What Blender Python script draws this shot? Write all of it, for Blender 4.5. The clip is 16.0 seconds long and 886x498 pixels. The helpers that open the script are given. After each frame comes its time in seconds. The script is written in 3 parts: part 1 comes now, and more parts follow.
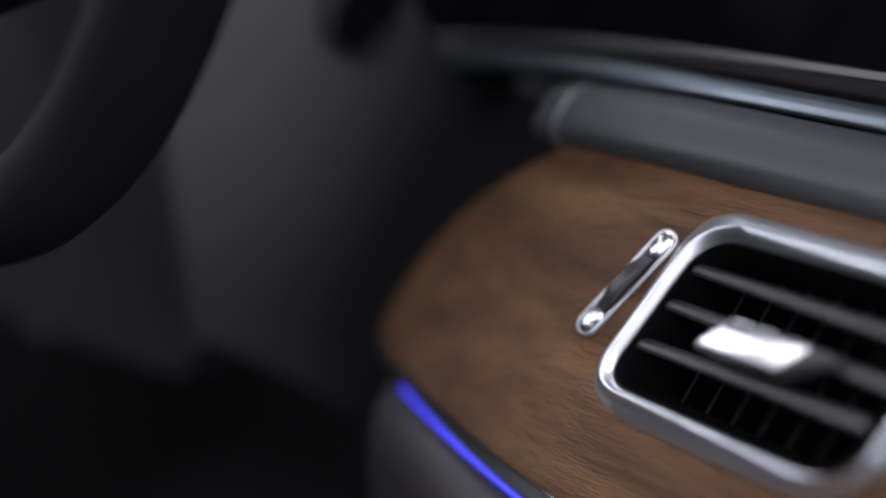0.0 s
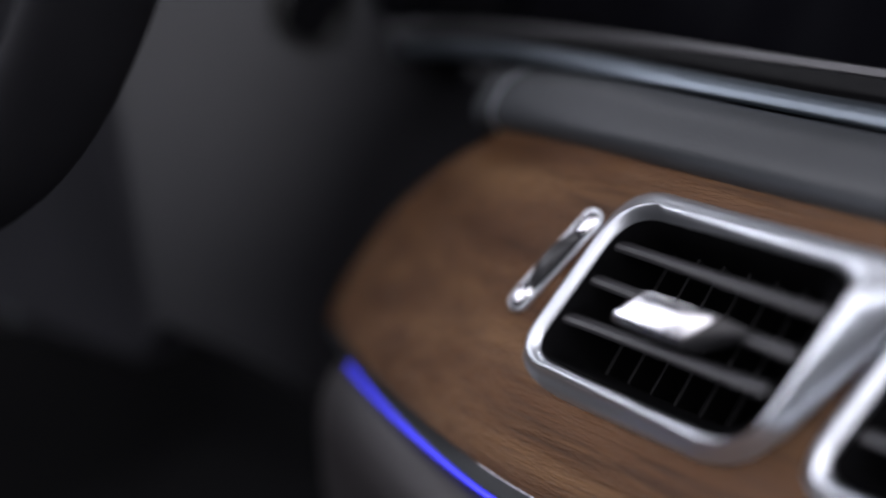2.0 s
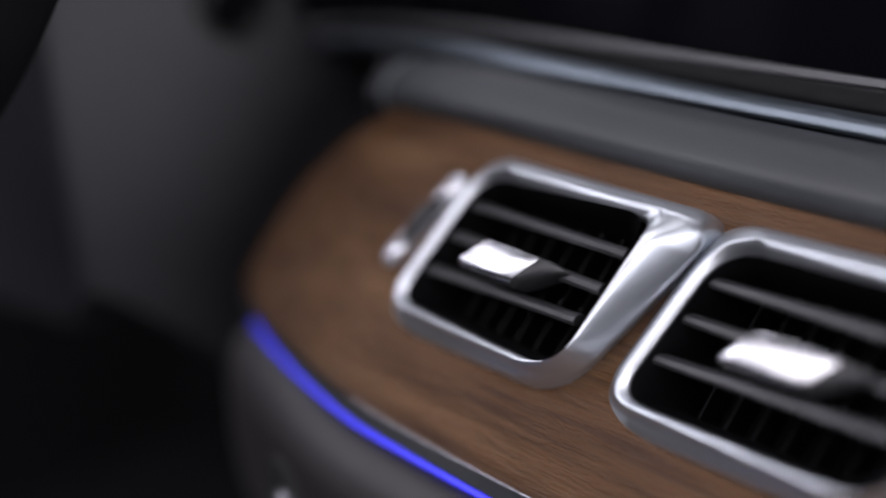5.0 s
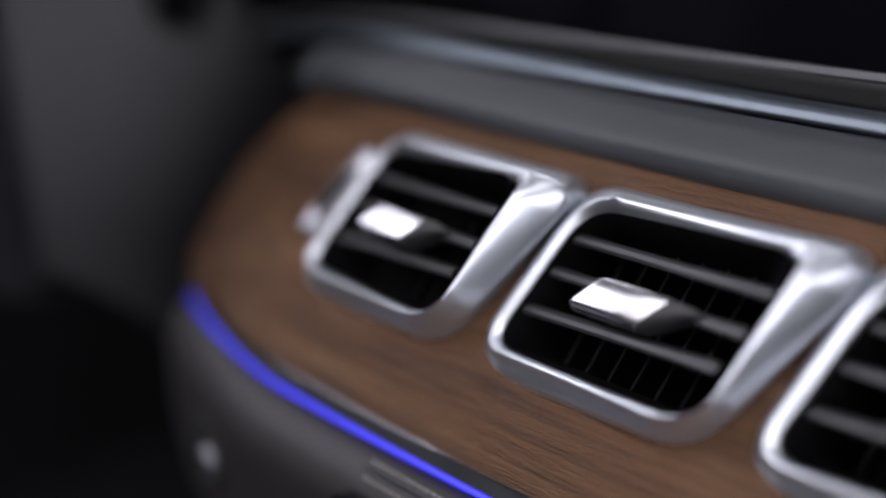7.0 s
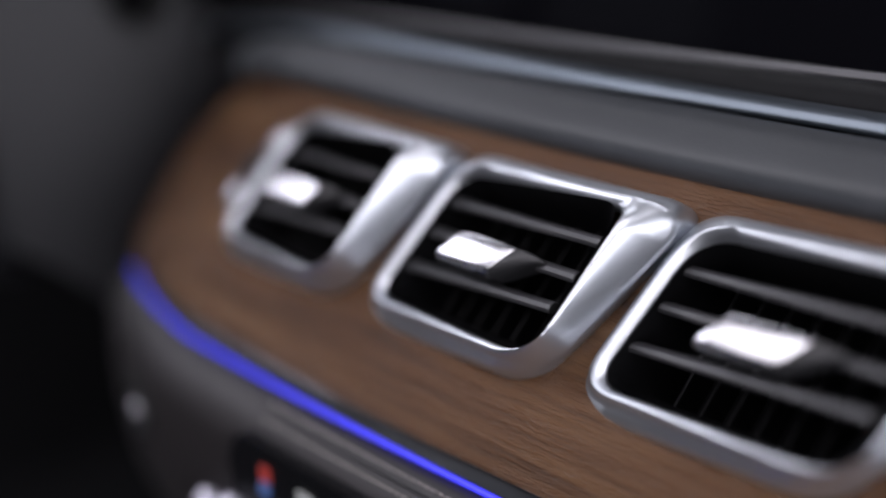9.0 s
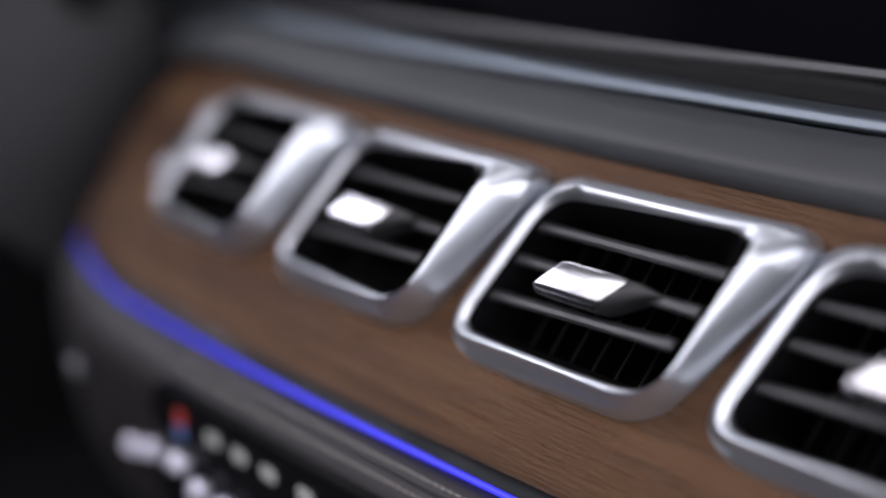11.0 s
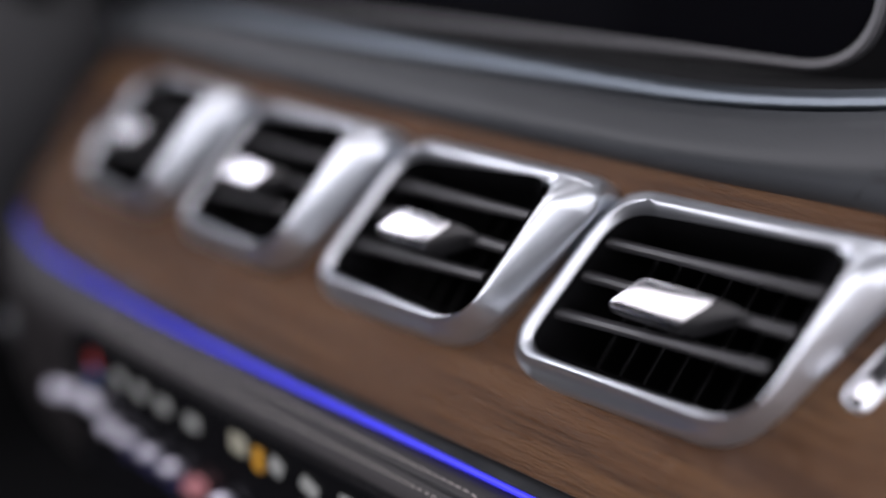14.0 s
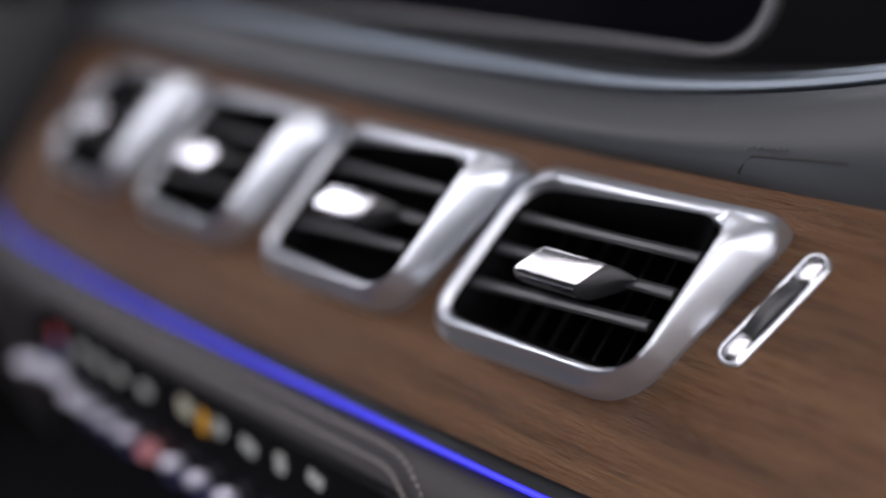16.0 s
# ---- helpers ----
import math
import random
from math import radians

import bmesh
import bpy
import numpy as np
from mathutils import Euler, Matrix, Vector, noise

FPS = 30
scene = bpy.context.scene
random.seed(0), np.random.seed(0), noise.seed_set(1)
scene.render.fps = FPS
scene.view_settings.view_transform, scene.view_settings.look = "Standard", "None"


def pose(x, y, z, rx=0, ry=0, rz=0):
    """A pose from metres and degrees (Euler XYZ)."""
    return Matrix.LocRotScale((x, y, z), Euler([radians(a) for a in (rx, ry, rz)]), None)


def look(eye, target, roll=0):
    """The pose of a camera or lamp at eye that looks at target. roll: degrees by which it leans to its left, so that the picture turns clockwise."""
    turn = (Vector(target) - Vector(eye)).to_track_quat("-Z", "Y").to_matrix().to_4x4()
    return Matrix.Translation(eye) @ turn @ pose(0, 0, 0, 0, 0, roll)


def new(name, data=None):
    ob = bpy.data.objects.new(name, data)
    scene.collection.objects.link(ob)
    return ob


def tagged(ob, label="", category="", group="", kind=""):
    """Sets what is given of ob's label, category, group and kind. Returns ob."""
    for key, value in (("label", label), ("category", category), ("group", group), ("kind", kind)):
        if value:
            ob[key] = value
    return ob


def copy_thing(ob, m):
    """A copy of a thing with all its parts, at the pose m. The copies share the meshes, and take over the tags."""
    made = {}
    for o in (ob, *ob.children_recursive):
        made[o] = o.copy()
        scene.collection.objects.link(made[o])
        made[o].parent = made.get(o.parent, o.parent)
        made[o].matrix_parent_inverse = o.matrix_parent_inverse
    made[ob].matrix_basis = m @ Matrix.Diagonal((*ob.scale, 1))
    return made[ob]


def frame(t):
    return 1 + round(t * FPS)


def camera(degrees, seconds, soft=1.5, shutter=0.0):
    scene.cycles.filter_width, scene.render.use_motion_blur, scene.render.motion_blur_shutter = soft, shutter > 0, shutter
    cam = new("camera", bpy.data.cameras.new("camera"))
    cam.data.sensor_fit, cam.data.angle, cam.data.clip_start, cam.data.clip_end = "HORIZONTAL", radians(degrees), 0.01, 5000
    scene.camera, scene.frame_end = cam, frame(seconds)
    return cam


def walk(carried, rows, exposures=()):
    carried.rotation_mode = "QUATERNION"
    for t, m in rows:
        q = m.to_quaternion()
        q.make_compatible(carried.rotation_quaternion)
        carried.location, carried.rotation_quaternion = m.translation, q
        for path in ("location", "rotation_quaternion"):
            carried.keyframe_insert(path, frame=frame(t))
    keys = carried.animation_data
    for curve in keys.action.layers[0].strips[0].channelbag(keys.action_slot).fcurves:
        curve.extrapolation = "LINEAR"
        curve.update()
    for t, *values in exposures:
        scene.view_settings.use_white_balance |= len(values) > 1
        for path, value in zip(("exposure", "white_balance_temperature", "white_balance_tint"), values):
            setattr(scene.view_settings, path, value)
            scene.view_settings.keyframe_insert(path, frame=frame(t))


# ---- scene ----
FOV = 46.01
PATH = [
    (0.0, -0.0390, -0.2478, 0.1522, 65.98, 2.25, 43.13),
    (0.5, -0.0336, -0.2473, 0.1527, 65.92, 2.16, 43.21),
    (1.0, -0.0276, -0.2465, 0.1528, 65.80, 2.11, 43.11),
    (1.5, -0.0212, -0.2455, 0.1524, 65.71, 2.18, 42.86),
    (2.0, -0.0143, -0.2447, 0.1515, 65.70, 2.18, 42.66),
    (2.5, -0.0063, -0.2446, 0.1503, 65.78, 2.02, 42.53),
    (3.0, 0.0026, -0.2449, 0.1489, 65.96, 1.82, 42.40),
    (5.5, 0.0668, -0.2578, 0.1455, 67.19, 0.78, 42.28),
    (6.0, 0.0809, -0.2571, 0.1435, 67.45, 1.00, 42.33),
    (6.5, 0.0951, -0.2562, 0.1417, 67.68, 1.05, 42.55),
    (7.0, 0.1096, -0.2554, 0.1398, 67.93, 1.02, 42.84),
    (7.5, 0.1245, -0.2551, 0.1376, 68.25, 0.88, 43.14),
    (8.0, 0.1405, -0.2554, 0.1356, 68.59, 0.69, 43.37),
    (8.5, 0.1575, -0.2562, 0.1341, 68.85, 0.56, 43.51),
    (9.0, 0.1744, -0.2569, 0.1331, 69.01, 0.50, 43.57),
    (9.5, 0.1904, -0.2570, 0.1326, 69.06, 0.50, 43.60),
    (10.0, 0.2062, -0.2568, 0.1325, 69.07, 0.42, 43.68),
    (12.5, 0.2762, -0.2612, 0.1321, 69.18, -0.09, 43.53),
    (13.0, 0.2894, -0.2608, 0.1305, 69.41, -0.14, 43.72),
    (13.5, 0.3021, -0.2603, 0.1292, 69.58, -0.15, 43.89),
    (14.0, 0.3146, -0.2601, 0.1285, 69.66, -0.15, 43.96),
    (14.5, 0.3276, -0.2605, 0.1286, 69.64, -0.19, 43.97),
    (15.0, 0.3397, -0.2613, 0.1291, 69.59, -0.23, 43.96),
    (15.5, 0.3490, -0.2617, 0.1293, 69.57, -0.22, 43.97),
    (16.0, 0.3561, -0.2618, 0.1294, 69.59, -0.20, 44.01),
]
cam = camera(FOV, 16.0, soft=2.3)
walk(cam, [(t, pose(x, y, z, rx, ry, rz)) for t, x, y, z, rx, ry, rz in PATH],
     [(0.0, 0.22, 6450, 17), (3.0, 0.18, 6500, 17), (5.5, 0.1, 6550, 19), (10.0, 0.03, 6550, 19), (16.0, -0.08, 6700, 18)])
cam.data.dof.use_dof = True
cam.data.dof.focus_distance = 0.345
cam.data.dof.aperture_fstop = 1.5

# ---- light ----
world = bpy.data.worlds.new("world")
scene.world = world
world.use_nodes = True
world.node_tree.nodes["Background"].inputs[0].default_value = (0.75, 0.85, 1.0, 1)
world.node_tree.nodes["Background"].inputs[1].default_value = 0.05


# An unseen rectangular area lamp, added to brighten the dashboard.
def fill_light(name, eye, target, width, height, watts, colour):
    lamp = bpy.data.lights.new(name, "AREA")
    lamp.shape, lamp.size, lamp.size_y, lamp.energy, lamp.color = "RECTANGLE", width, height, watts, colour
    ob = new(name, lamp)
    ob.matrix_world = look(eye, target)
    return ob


# Added fills, placed and sized for the highlights; no window or door opening stands here.
fill_light("passenger_fill", (0.98, -0.42, -0.06), (-0.1, 0.0, 0.0), 1.1, 0.60, 9.5, (0.90, 0.94, 1.0))
fill_light("front_fill", (-0.15, 0.42, 0.62), (-0.15, -0.02, 0.0), 1.3, 0.35, 6.5, (0.90, 0.94, 1.0))
fill_light("driver_fill", (-1.12, -0.45, 0.62), (0.0, 0.0, 0.0), 1.1, 0.65, 14.0, (0.88, 0.92, 1.0))
fill_light("overhead_fill", (0.15, -0.85, 1.0), (0.0, 0.0, 0.0), 1.7, 1.1, 16.5, (0.95, 0.96, 1.0))


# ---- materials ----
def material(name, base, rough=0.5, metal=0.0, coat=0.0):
    m = bpy.data.materials.new(name)
    m.use_nodes = True
    b = m.node_tree.nodes["Principled BSDF"]
    b.inputs["Base Color"].default_value = (*base, 1)
    b.inputs["Roughness"].default_value = rough
    b.inputs["Metallic"].default_value = metal
    b.inputs["Coat Weight"].default_value = coat
    return m


def node(m, kind, **settings):
    n = m.node_tree.nodes.new(kind)
    for key, value in settings.items():
        n.inputs[key].default_value = value
    return n


def link(m, a, out, b, into):
    m.node_tree.links.new(a.outputs[out], b.inputs[into])


def coords(m, scale):
    c = m.node_tree.nodes.new("ShaderNodeTexCoord")
    g = m.node_tree.nodes.new("ShaderNodeMapping")
    g.inputs["Scale"].default_value = scale
    link(m, c, "Object", g, "Vector")
    return g


def ramp(m, stops):
    r = m.node_tree.nodes.new("ShaderNodeValToRGB")
    e = r.color_ramp.elements
    while len(e) < len(stops):
        e.new(0.5)
    for k, (p, c) in zip(e, stops):
        k.position, k.color = p, (*c, 1)
    return r


def bump(m, source, out, strength, distance):
    b = node(m, "ShaderNodeBump", Strength=strength, Distance=distance)
    link(m, source, out, b, "Height")
    link(m, b, "Normal", m.node_tree.nodes["Principled BSDF"], "Normal")
    return b


def rough_noise(m, scale, low, high, stretch=(1, 1, 1)):
    g = coords(m, stretch)
    n = node(m, "ShaderNodeTexNoise", Scale=scale, Detail=4.0)
    link(m, g, "Vector", n, "Vector")
    r = node(m, "ShaderNodeMapRange")
    r.inputs["To Min"].default_value, r.inputs["To Max"].default_value = low, high
    link(m, n, "Fac", r, "Value")
    link(m, r, "Result", m.node_tree.nodes["Principled BSDF"], "Roughness")
    return n


def leather(name, dark, light, rough):
    m = material(name, dark, rough)
    g = coords(m, (1, 1, 1))
    broad = node(m, "ShaderNodeTexNoise", Scale=14.0, Detail=4.0)
    link(m, g, "Vector", broad, "Vector")
    r = ramp(m, [(0.3, dark), (0.75, light)])
    link(m, broad, "Fac", r, "Fac")
    link(m, r, "Color", m.node_tree.nodes["Principled BSDF"], "Base Color")
    cells = node(m, "ShaderNodeTexVoronoi", Scale=900.0)
    link(m, g, "Vector", cells, "Vector")
    bump(m, cells, "Distance", 0.14, 0.0004)
    return m


def walnut():
    m = material("walnut", (0.2, 0.1, 0.05), 0.4)
    bsdf = m.node_tree.nodes["Principled BSDF"]
    g = coords(m, (2.0, 34.0, 34.0))
    wide = node(m, "ShaderNodeTexNoise", Scale=1.6, Detail=6.0, Roughness=0.55, Distortion=0.2)
    link(m, g, "Vector", wide, "Vector")
    colour = ramp(m, [(0.26, (0.056, 0.023, 0.009)), (0.5, (0.108, 0.050, 0.020)), (0.74, (0.185, 0.098, 0.043))])
    link(m, wide, "Fac", colour, "Fac")
    f = coords(m, (16.0, 620.0, 620.0))
    pores = node(m, "ShaderNodeTexNoise", Scale=1.0, Detail=3.0, Roughness=0.7)
    link(m, f, "Vector", pores, "Vector")
    dark = ramp(m, [(0.36, (0.62, 0.58, 0.55)), (0.5, (1, 1, 1))])
    link(m, pores, "Fac", dark, "Fac")
    mix = m.node_tree.nodes.new("ShaderNodeMixRGB")
    mix.blend_type = "MULTIPLY"
    mix.inputs[0].default_value = 1.0
    link(m, colour, "Color", mix, 1)
    link(m, dark, "Color", mix, 2)
    g2 = coords(m, (4.0, 150.0, 150.0))
    streak = node(m, "ShaderNodeTexNoise", Scale=1.0, Detail=4.0, Roughness=0.6, Distortion=0.3)
    link(m, g2, "Vector", streak, "Vector")
    lines = ramp(m, [(0.30, (0.60, 0.55, 0.51)), (0.45, (1, 1, 1)), (0.65, (1.0, 1.0, 1.0)), (0.8, (1.18, 1.15, 1.12))])
    link(m, streak, "Fac", lines, "Fac")
    mix2 = m.node_tree.nodes.new("ShaderNodeMixRGB")
    mix2.blend_type = "MULTIPLY"
    mix2.inputs[0].default_value = 1.0
    link(m, mix, "Color", mix2, 1)
    link(m, lines, "Color", mix2, 2)
    link(m, mix2, "Color", bsdf, "Base Color")
    gloss = node(m, "ShaderNodeMapRange")
    gloss.inputs["From Min"].default_value, gloss.inputs["From Max"].default_value = 0.3, 0.7
    gloss.inputs["To Min"].default_value, gloss.inputs["To Max"].default_value = 0.46, 0.27
    link(m, streak, "Fac", gloss, "Value")
    link(m, gloss, "Result", bsdf, "Roughness")
    fine = node(m, "ShaderNodeTexNoise", Scale=1.0, Detail=3.0, Roughness=0.65)
    link(m, coords(m, (170.0, 1150.0, 1150.0)), "Vector", fine, "Vector")
    both = m.node_tree.nodes.new("ShaderNodeMath")
    both.operation = "ADD"
    link(m, pores, "Fac", both, 0)
    link(m, fine, "Fac", both, 1)
    bsdf.inputs["Specular IOR Level"].default_value = 0.4
    bump(m, both, "Value", 1.0, 0.0011)
    return m


def satin_metal(name, base, low, high):
    m = material(name, base, 0.3, 1.0)
    n = rough_noise(m, 60.0, low, high)
    fine = node(m, "ShaderNodeTexNoise", Scale=2600.0, Detail=2.0)
    link(m, coords(m, (1, 1, 1)), "Vector", fine, "Vector")
    bump(m, fine, "Fac", 0.03, 0.0001)
    return m


WOOD = walnut()
METAL = satin_metal("satin_silver", (0.61, 0.64, 0.68), 0.34, 0.41)
METAL.node_tree.nodes["Principled BSDF"].inputs["Metallic"].default_value = 0.93
CHROME = satin_metal("polished_chrome", (0.70, 0.70, 0.73), 0.22, 0.29)
BLUE_METAL = satin_metal("brushed_aluminium", (0.18, 0.21, 0.24), 0.38, 0.5)
GLOSS = material("gloss_black", (0.006, 0.006, 0.007), 0.22)
BLACK = material("matt_black", (0.012, 0.012, 0.012), 0.55)
rough_noise(BLACK, 80.0, 0.45, 0.7)
RUBBER = leather("grip_rubber", (0.016, 0.016, 0.017), (0.022, 0.022, 0.024), 0.45)
GLOSS.node_tree.nodes["Principled BSDF"].inputs["Specular IOR Level"].default_value = 0.2
SLAT = material("slat_black", (0.03, 0.03, 0.032), 0.38)
rough_noise(SLAT, 120.0, 0.32, 0.46)
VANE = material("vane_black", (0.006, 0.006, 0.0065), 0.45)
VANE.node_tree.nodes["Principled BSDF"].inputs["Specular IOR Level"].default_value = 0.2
TRIM = material("smoked_trim", (0.016, 0.018, 0.020), 0.32)
BEZEL = satin_metal("bezel_grey", (0.085, 0.085, 0.09), 0.42, 0.55)
BEZEL.node_tree.nodes["Principled BSDF"].inputs["Metallic"].default_value = 0.1
EDGE = satin_metal("dark_edge", (0.34, 0.34, 0.36), 0.3, 0.45)
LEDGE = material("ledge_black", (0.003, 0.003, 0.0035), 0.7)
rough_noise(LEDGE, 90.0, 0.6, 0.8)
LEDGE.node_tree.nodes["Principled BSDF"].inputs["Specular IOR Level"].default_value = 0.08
PAD = leather("grey_leather", (0.031, 0.034, 0.0375), (0.040, 0.044, 0.048), 0.5)
COWL = leather("charcoal_plastic", (0.0125, 0.0125, 0.0148), (0.016, 0.016, 0.0186), 0.42)
COWL.node_tree.nodes["Principled BSDF"].inputs["Specular IOR Level"].default_value = 0.35
TAUPE = leather("taupe_leather", (0.0108, 0.0088, 0.0094), (0.0145, 0.012, 0.0127), 0.55)
DARK = leather("black_plastic", (0.007, 0.007, 0.008), (0.011, 0.011, 0.012), 0.6)
RIM = leather("rim_leather", (0.005, 0.005, 0.006), (0.008, 0.008, 0.009), 0.7)
RIM.node_tree.nodes["Principled BSDF"].inputs["Specular IOR Level"].default_value = 0.04
LINER = leather("headliner", (0.005, 0.005, 0.0055), (0.007, 0.007, 0.0075), 0.95)
LINER.node_tree.nodes["Principled BSDF"].inputs["Specular IOR Level"].default_value = 0.08
GLASS = material("screen_glass", (0.003, 0.003, 0.004), 0.08)
THREAD = material("thread", (0.3, 0.27, 0.25), 0.8)
PAD_THREAD = material("pad_thread", (0.055, 0.06, 0.064), 0.8)


def glowing(name, colour, strength):
    m = material(name, (0.02, 0.02, 0.02), 0.5)
    b = m.node_tree.nodes["Principled BSDF"]
    b.inputs["Emission Color"].default_value = (*colour, 1)
    b.inputs["Emission Strength"].default_value = strength
    return m


BLUE = glowing("ambient_blue", (0.04, 0.042, 0.95), 1.25)
KEY_METAL = satin_metal("key_silver", (0.62, 0.61, 0.70), 0.25, 0.35)
KEY_METAL.node_tree.nodes["Principled BSDF"].inputs["Metallic"].default_value = 0.35
NAVY = material("navy_plastic", (0.018, 0.018, 0.055), 0.4)
RED_MARK = glowing("red_mark", (0.8, 0.05, 0.03), 0.35)
BLUE_MARK = glowing("blue_mark", (0.1, 0.25, 0.7), 0.4)
WHITE_MARK = glowing("white_mark", (0.7, 0.75, 0.75), 0.35)
AMBER_MARK = glowing("amber_mark", (0.9, 0.45, 0.02), 0.5)
CREAM_MARK = glowing("cream_mark", (0.75, 0.75, 0.6), 0.35)
PINK_MARK = glowing("pink_mark", (0.9, 0.35, 0.4), 0.4)


# ---- mesh helpers ----
def part(name, bm, mat, parent=None, label="", smooth=True, crease=38):
    bmesh.ops.recalc_face_normals(bm, faces=bm.faces)
    me = bpy.data.meshes.new(name)
    bm.to_mesh(me)
    bm.free()
    me.materials.append(mat)
    for p in me.polygons:
        p.use_smooth = smooth
    if smooth:
        me.set_sharp_from_angle(angle=radians(crease))
    ob = new(name, me)
    if parent:
        ob.parent = parent
    if label:
        ob["label"] = label
    return ob


def base(name, m=None):
    ob = new(name)
    ob.empty_display_size = 0.02
    if m is not None:
        ob.matrix_world = m
    return ob


def loft(loops, close_loop=True, caps=(True, True)):
    bm = bmesh.new()
    rings = [[bm.verts.new(p) for p in loop] for loop in loops]
    n = len(rings[0])
    for a, b in zip(rings, rings[1:]):
        for i in range(n if close_loop else n - 1):
            j = (i + 1) % n
            bm.faces.new((a[i], a[j], b[j], b[i]))
    if caps[0]:
        bm.faces.new(rings[0])
    if caps[1]:
        bm.faces.new(rings[-1])
    return bm


def block(size, at=(0, 0, 0), bevel=0.001, segments=2, turn=None):
    bm = bmesh.new()
    bmesh.ops.create_cube(bm, size=1.0)
    bmesh.ops.scale(bm, vec=size, verts=bm.verts)
    if bevel:
        bmesh.ops.bevel(bm, geom=bm.edges[:], offset=bevel, segments=segments, profile=0.5, affect="EDGES")
    if turn is not None:
        bmesh.ops.transform(bm, matrix=turn, verts=bm.verts)
    bmesh.ops.translate(bm, vec=at, verts=bm.verts)
    return bm


# ---- the dashboard's sweep: gently bowed across the car, falling away at its driver's end ----
BOW, FALL, BEND_AT = 0.297, 2.0, -0.2
UP = Vector((0, 0.63, 0.776))
OUT = Vector((0, -0.776, 0.63))
WOOD_N = -0.019


def bent(x, y, z, lift=0.0, fall=FALL):
    d = max(0.0, BEND_AT - x)
    return Vector((x, y + BOW * x * x / 2 + fall * 0.776 * d * d, z - fall * 0.63 * d * d + lift * max(0.0, x - 0.1) ** 2))


def skin(x, h, n):
    p = UP * h + OUT * n
    u = min(1.0, max(0.0, (h + 0.066) / 0.116))
    return bent(x, p.y, p.z, 0.0, 2.0 - 0.4 * u)


def eased(a, b, x):
    t = min(1.0, max(0.0, (x - a) / (b - a)))
    return t * t * (3 - 2 * t)


def wood_low(x):
    """Height of the wood's lower edge along the slope."""
    d = max(0.0, BEND_AT - x)
    return -0.0705 + 0.0048 * eased(-0.2, 0.12, x) + 0.125 * d * d / (d + 0.02)


def wood_out(h):
    """How far the wood stands out along the slope: it rolls under towards its lower edge."""
    u = min(1.0, max(0.0, (h + 0.0705) / 0.0605))
    return WOOD_N - 0.8 * h * h + 0.0038 * 6.75 * u * (1 - u) ** 2


def span(a, b, n):
    return [a + (b - a) * i / n for i in range(n + 1)]


def rounded(points, steps=3, keep=0.3):
    """A closed or open outline softened at its corners."""
    out = [points[0]]
    for a, b, c in zip(points, points[1:], points[2:]):
        p = [b[k] + (a[k] - b[k]) * keep for k in (0, 1)]
        q = [b[k] + (c[k] - b[k]) * keep for k in (0, 1)]
        for i in range(steps + 1):
            t = i / steps
            out.append([(1 - t) ** 2 * p[k] + 2 * t * (1 - t) * b[k] + t * t * q[k] for k in (0, 1)])
    out.append(points[-1])
    return out


def swept(outline, xs, lift=0.0, fall=FALL, low=False):
    """low: the outline keeps to the wood's lower edge."""
    loops = []
    for x in xs:
        up = wood_low(x) + 0.0695 if low else 0.0
        loop = []
        for y, z in outline:
            loop.append(bent(x, y + 0.63 * up, z + 0.776 * up, lift * min(1.0, max(0.0, (z - 0.024) / 0.021)), fall))
        loops.append(loop)
    return loft(loops)


# wood panel
def wood_end(h):
    u = (h + 0.06) / 0.112
    return -0.369 + 0.028 * u + 0.066 * max(0.0, u) ** 2.2


PITCH, GAP = 0.105, 0.0005
VENT_S = (-1.5 * PITCH - GAP / 2, -0.5 * PITCH - GAP / 2, 0.5 * PITCH + GAP / 2, 1.5 * PITCH + GAP / 2)


CUT = [(-0.0410, 0.0340), (0.0450, 0.0295), (0.0260, -0.0278), (-0.0518, -0.0265)]


def in_vent(x, h):
    """Whether a place on the wood lies in a vent's cut-out."""
    for s in VENT_S:
        p = (x - s, h)
        if all((b[0] - a[0]) * (p[1] - a[1]) - (b[1] - a[1]) * (p[0] - a[0]) < 0 for a, b in zip(CUT, CUT[1:] + CUT[:1])):
            return True
    return False


dash = base("dashboard")
tagged(dash, "car dashboard with walnut veneer, grey leather pad and lit blue line", "dashboard", kind="structure")
bm = bmesh.new()
US = span(0, 1, 400)
VS = span(0, 1, 60)
front, back = [], []
for v in VS:
    f, b = [], []
    h0 = -0.066 + 0.122 * v
    e = wood_end(h0)
    for u in US:
        x = e + (0.5 - e) * u
        h = wood_low(x) + (0.056 - wood_low(x)) * v
        n = wood_out(h) - 0.0016 * max(0.0, 1 - (x - e) / 0.004) ** 2
        f.append((bm.verts.new(skin(x, h, n)), x, h))
        b.append(bm.verts.new(skin(x, h, n - 0.004)))
    front.append(f)
    back.append(b)
for i in range(len(VS) - 1):
    for j in range(len(US) - 1):
        mx = (front[i][j][1] + front[i + 1][j + 1][1]) / 2
        mh = (front[i][j][2] + front[i + 1][j + 1][2]) / 2
        if in_vent(mx, mh):
            continue
        bm.faces.new((front[i][j][0], front[i][j + 1][0], front[i + 1][j + 1][0], front[i + 1][j][0]))
        bm.faces.new((back[i][j], back[i + 1][j], back[i + 1][j + 1], back[i][j + 1]))
    bm.faces.new((front[i][0][0], front[i + 1][0][0], back[i + 1][0], back[i][0]))
for row in (0, len(VS) - 1):
    for j in range(len(US) - 1):
        bm.faces.new((front[row][j][0], back[row][j], back[row][j + 1], front[row][j + 1][0]))
loose = [v for v in bm.verts if not v.link_faces]
bmesh.ops.delete(bm, geom=loose, context="VERTS")
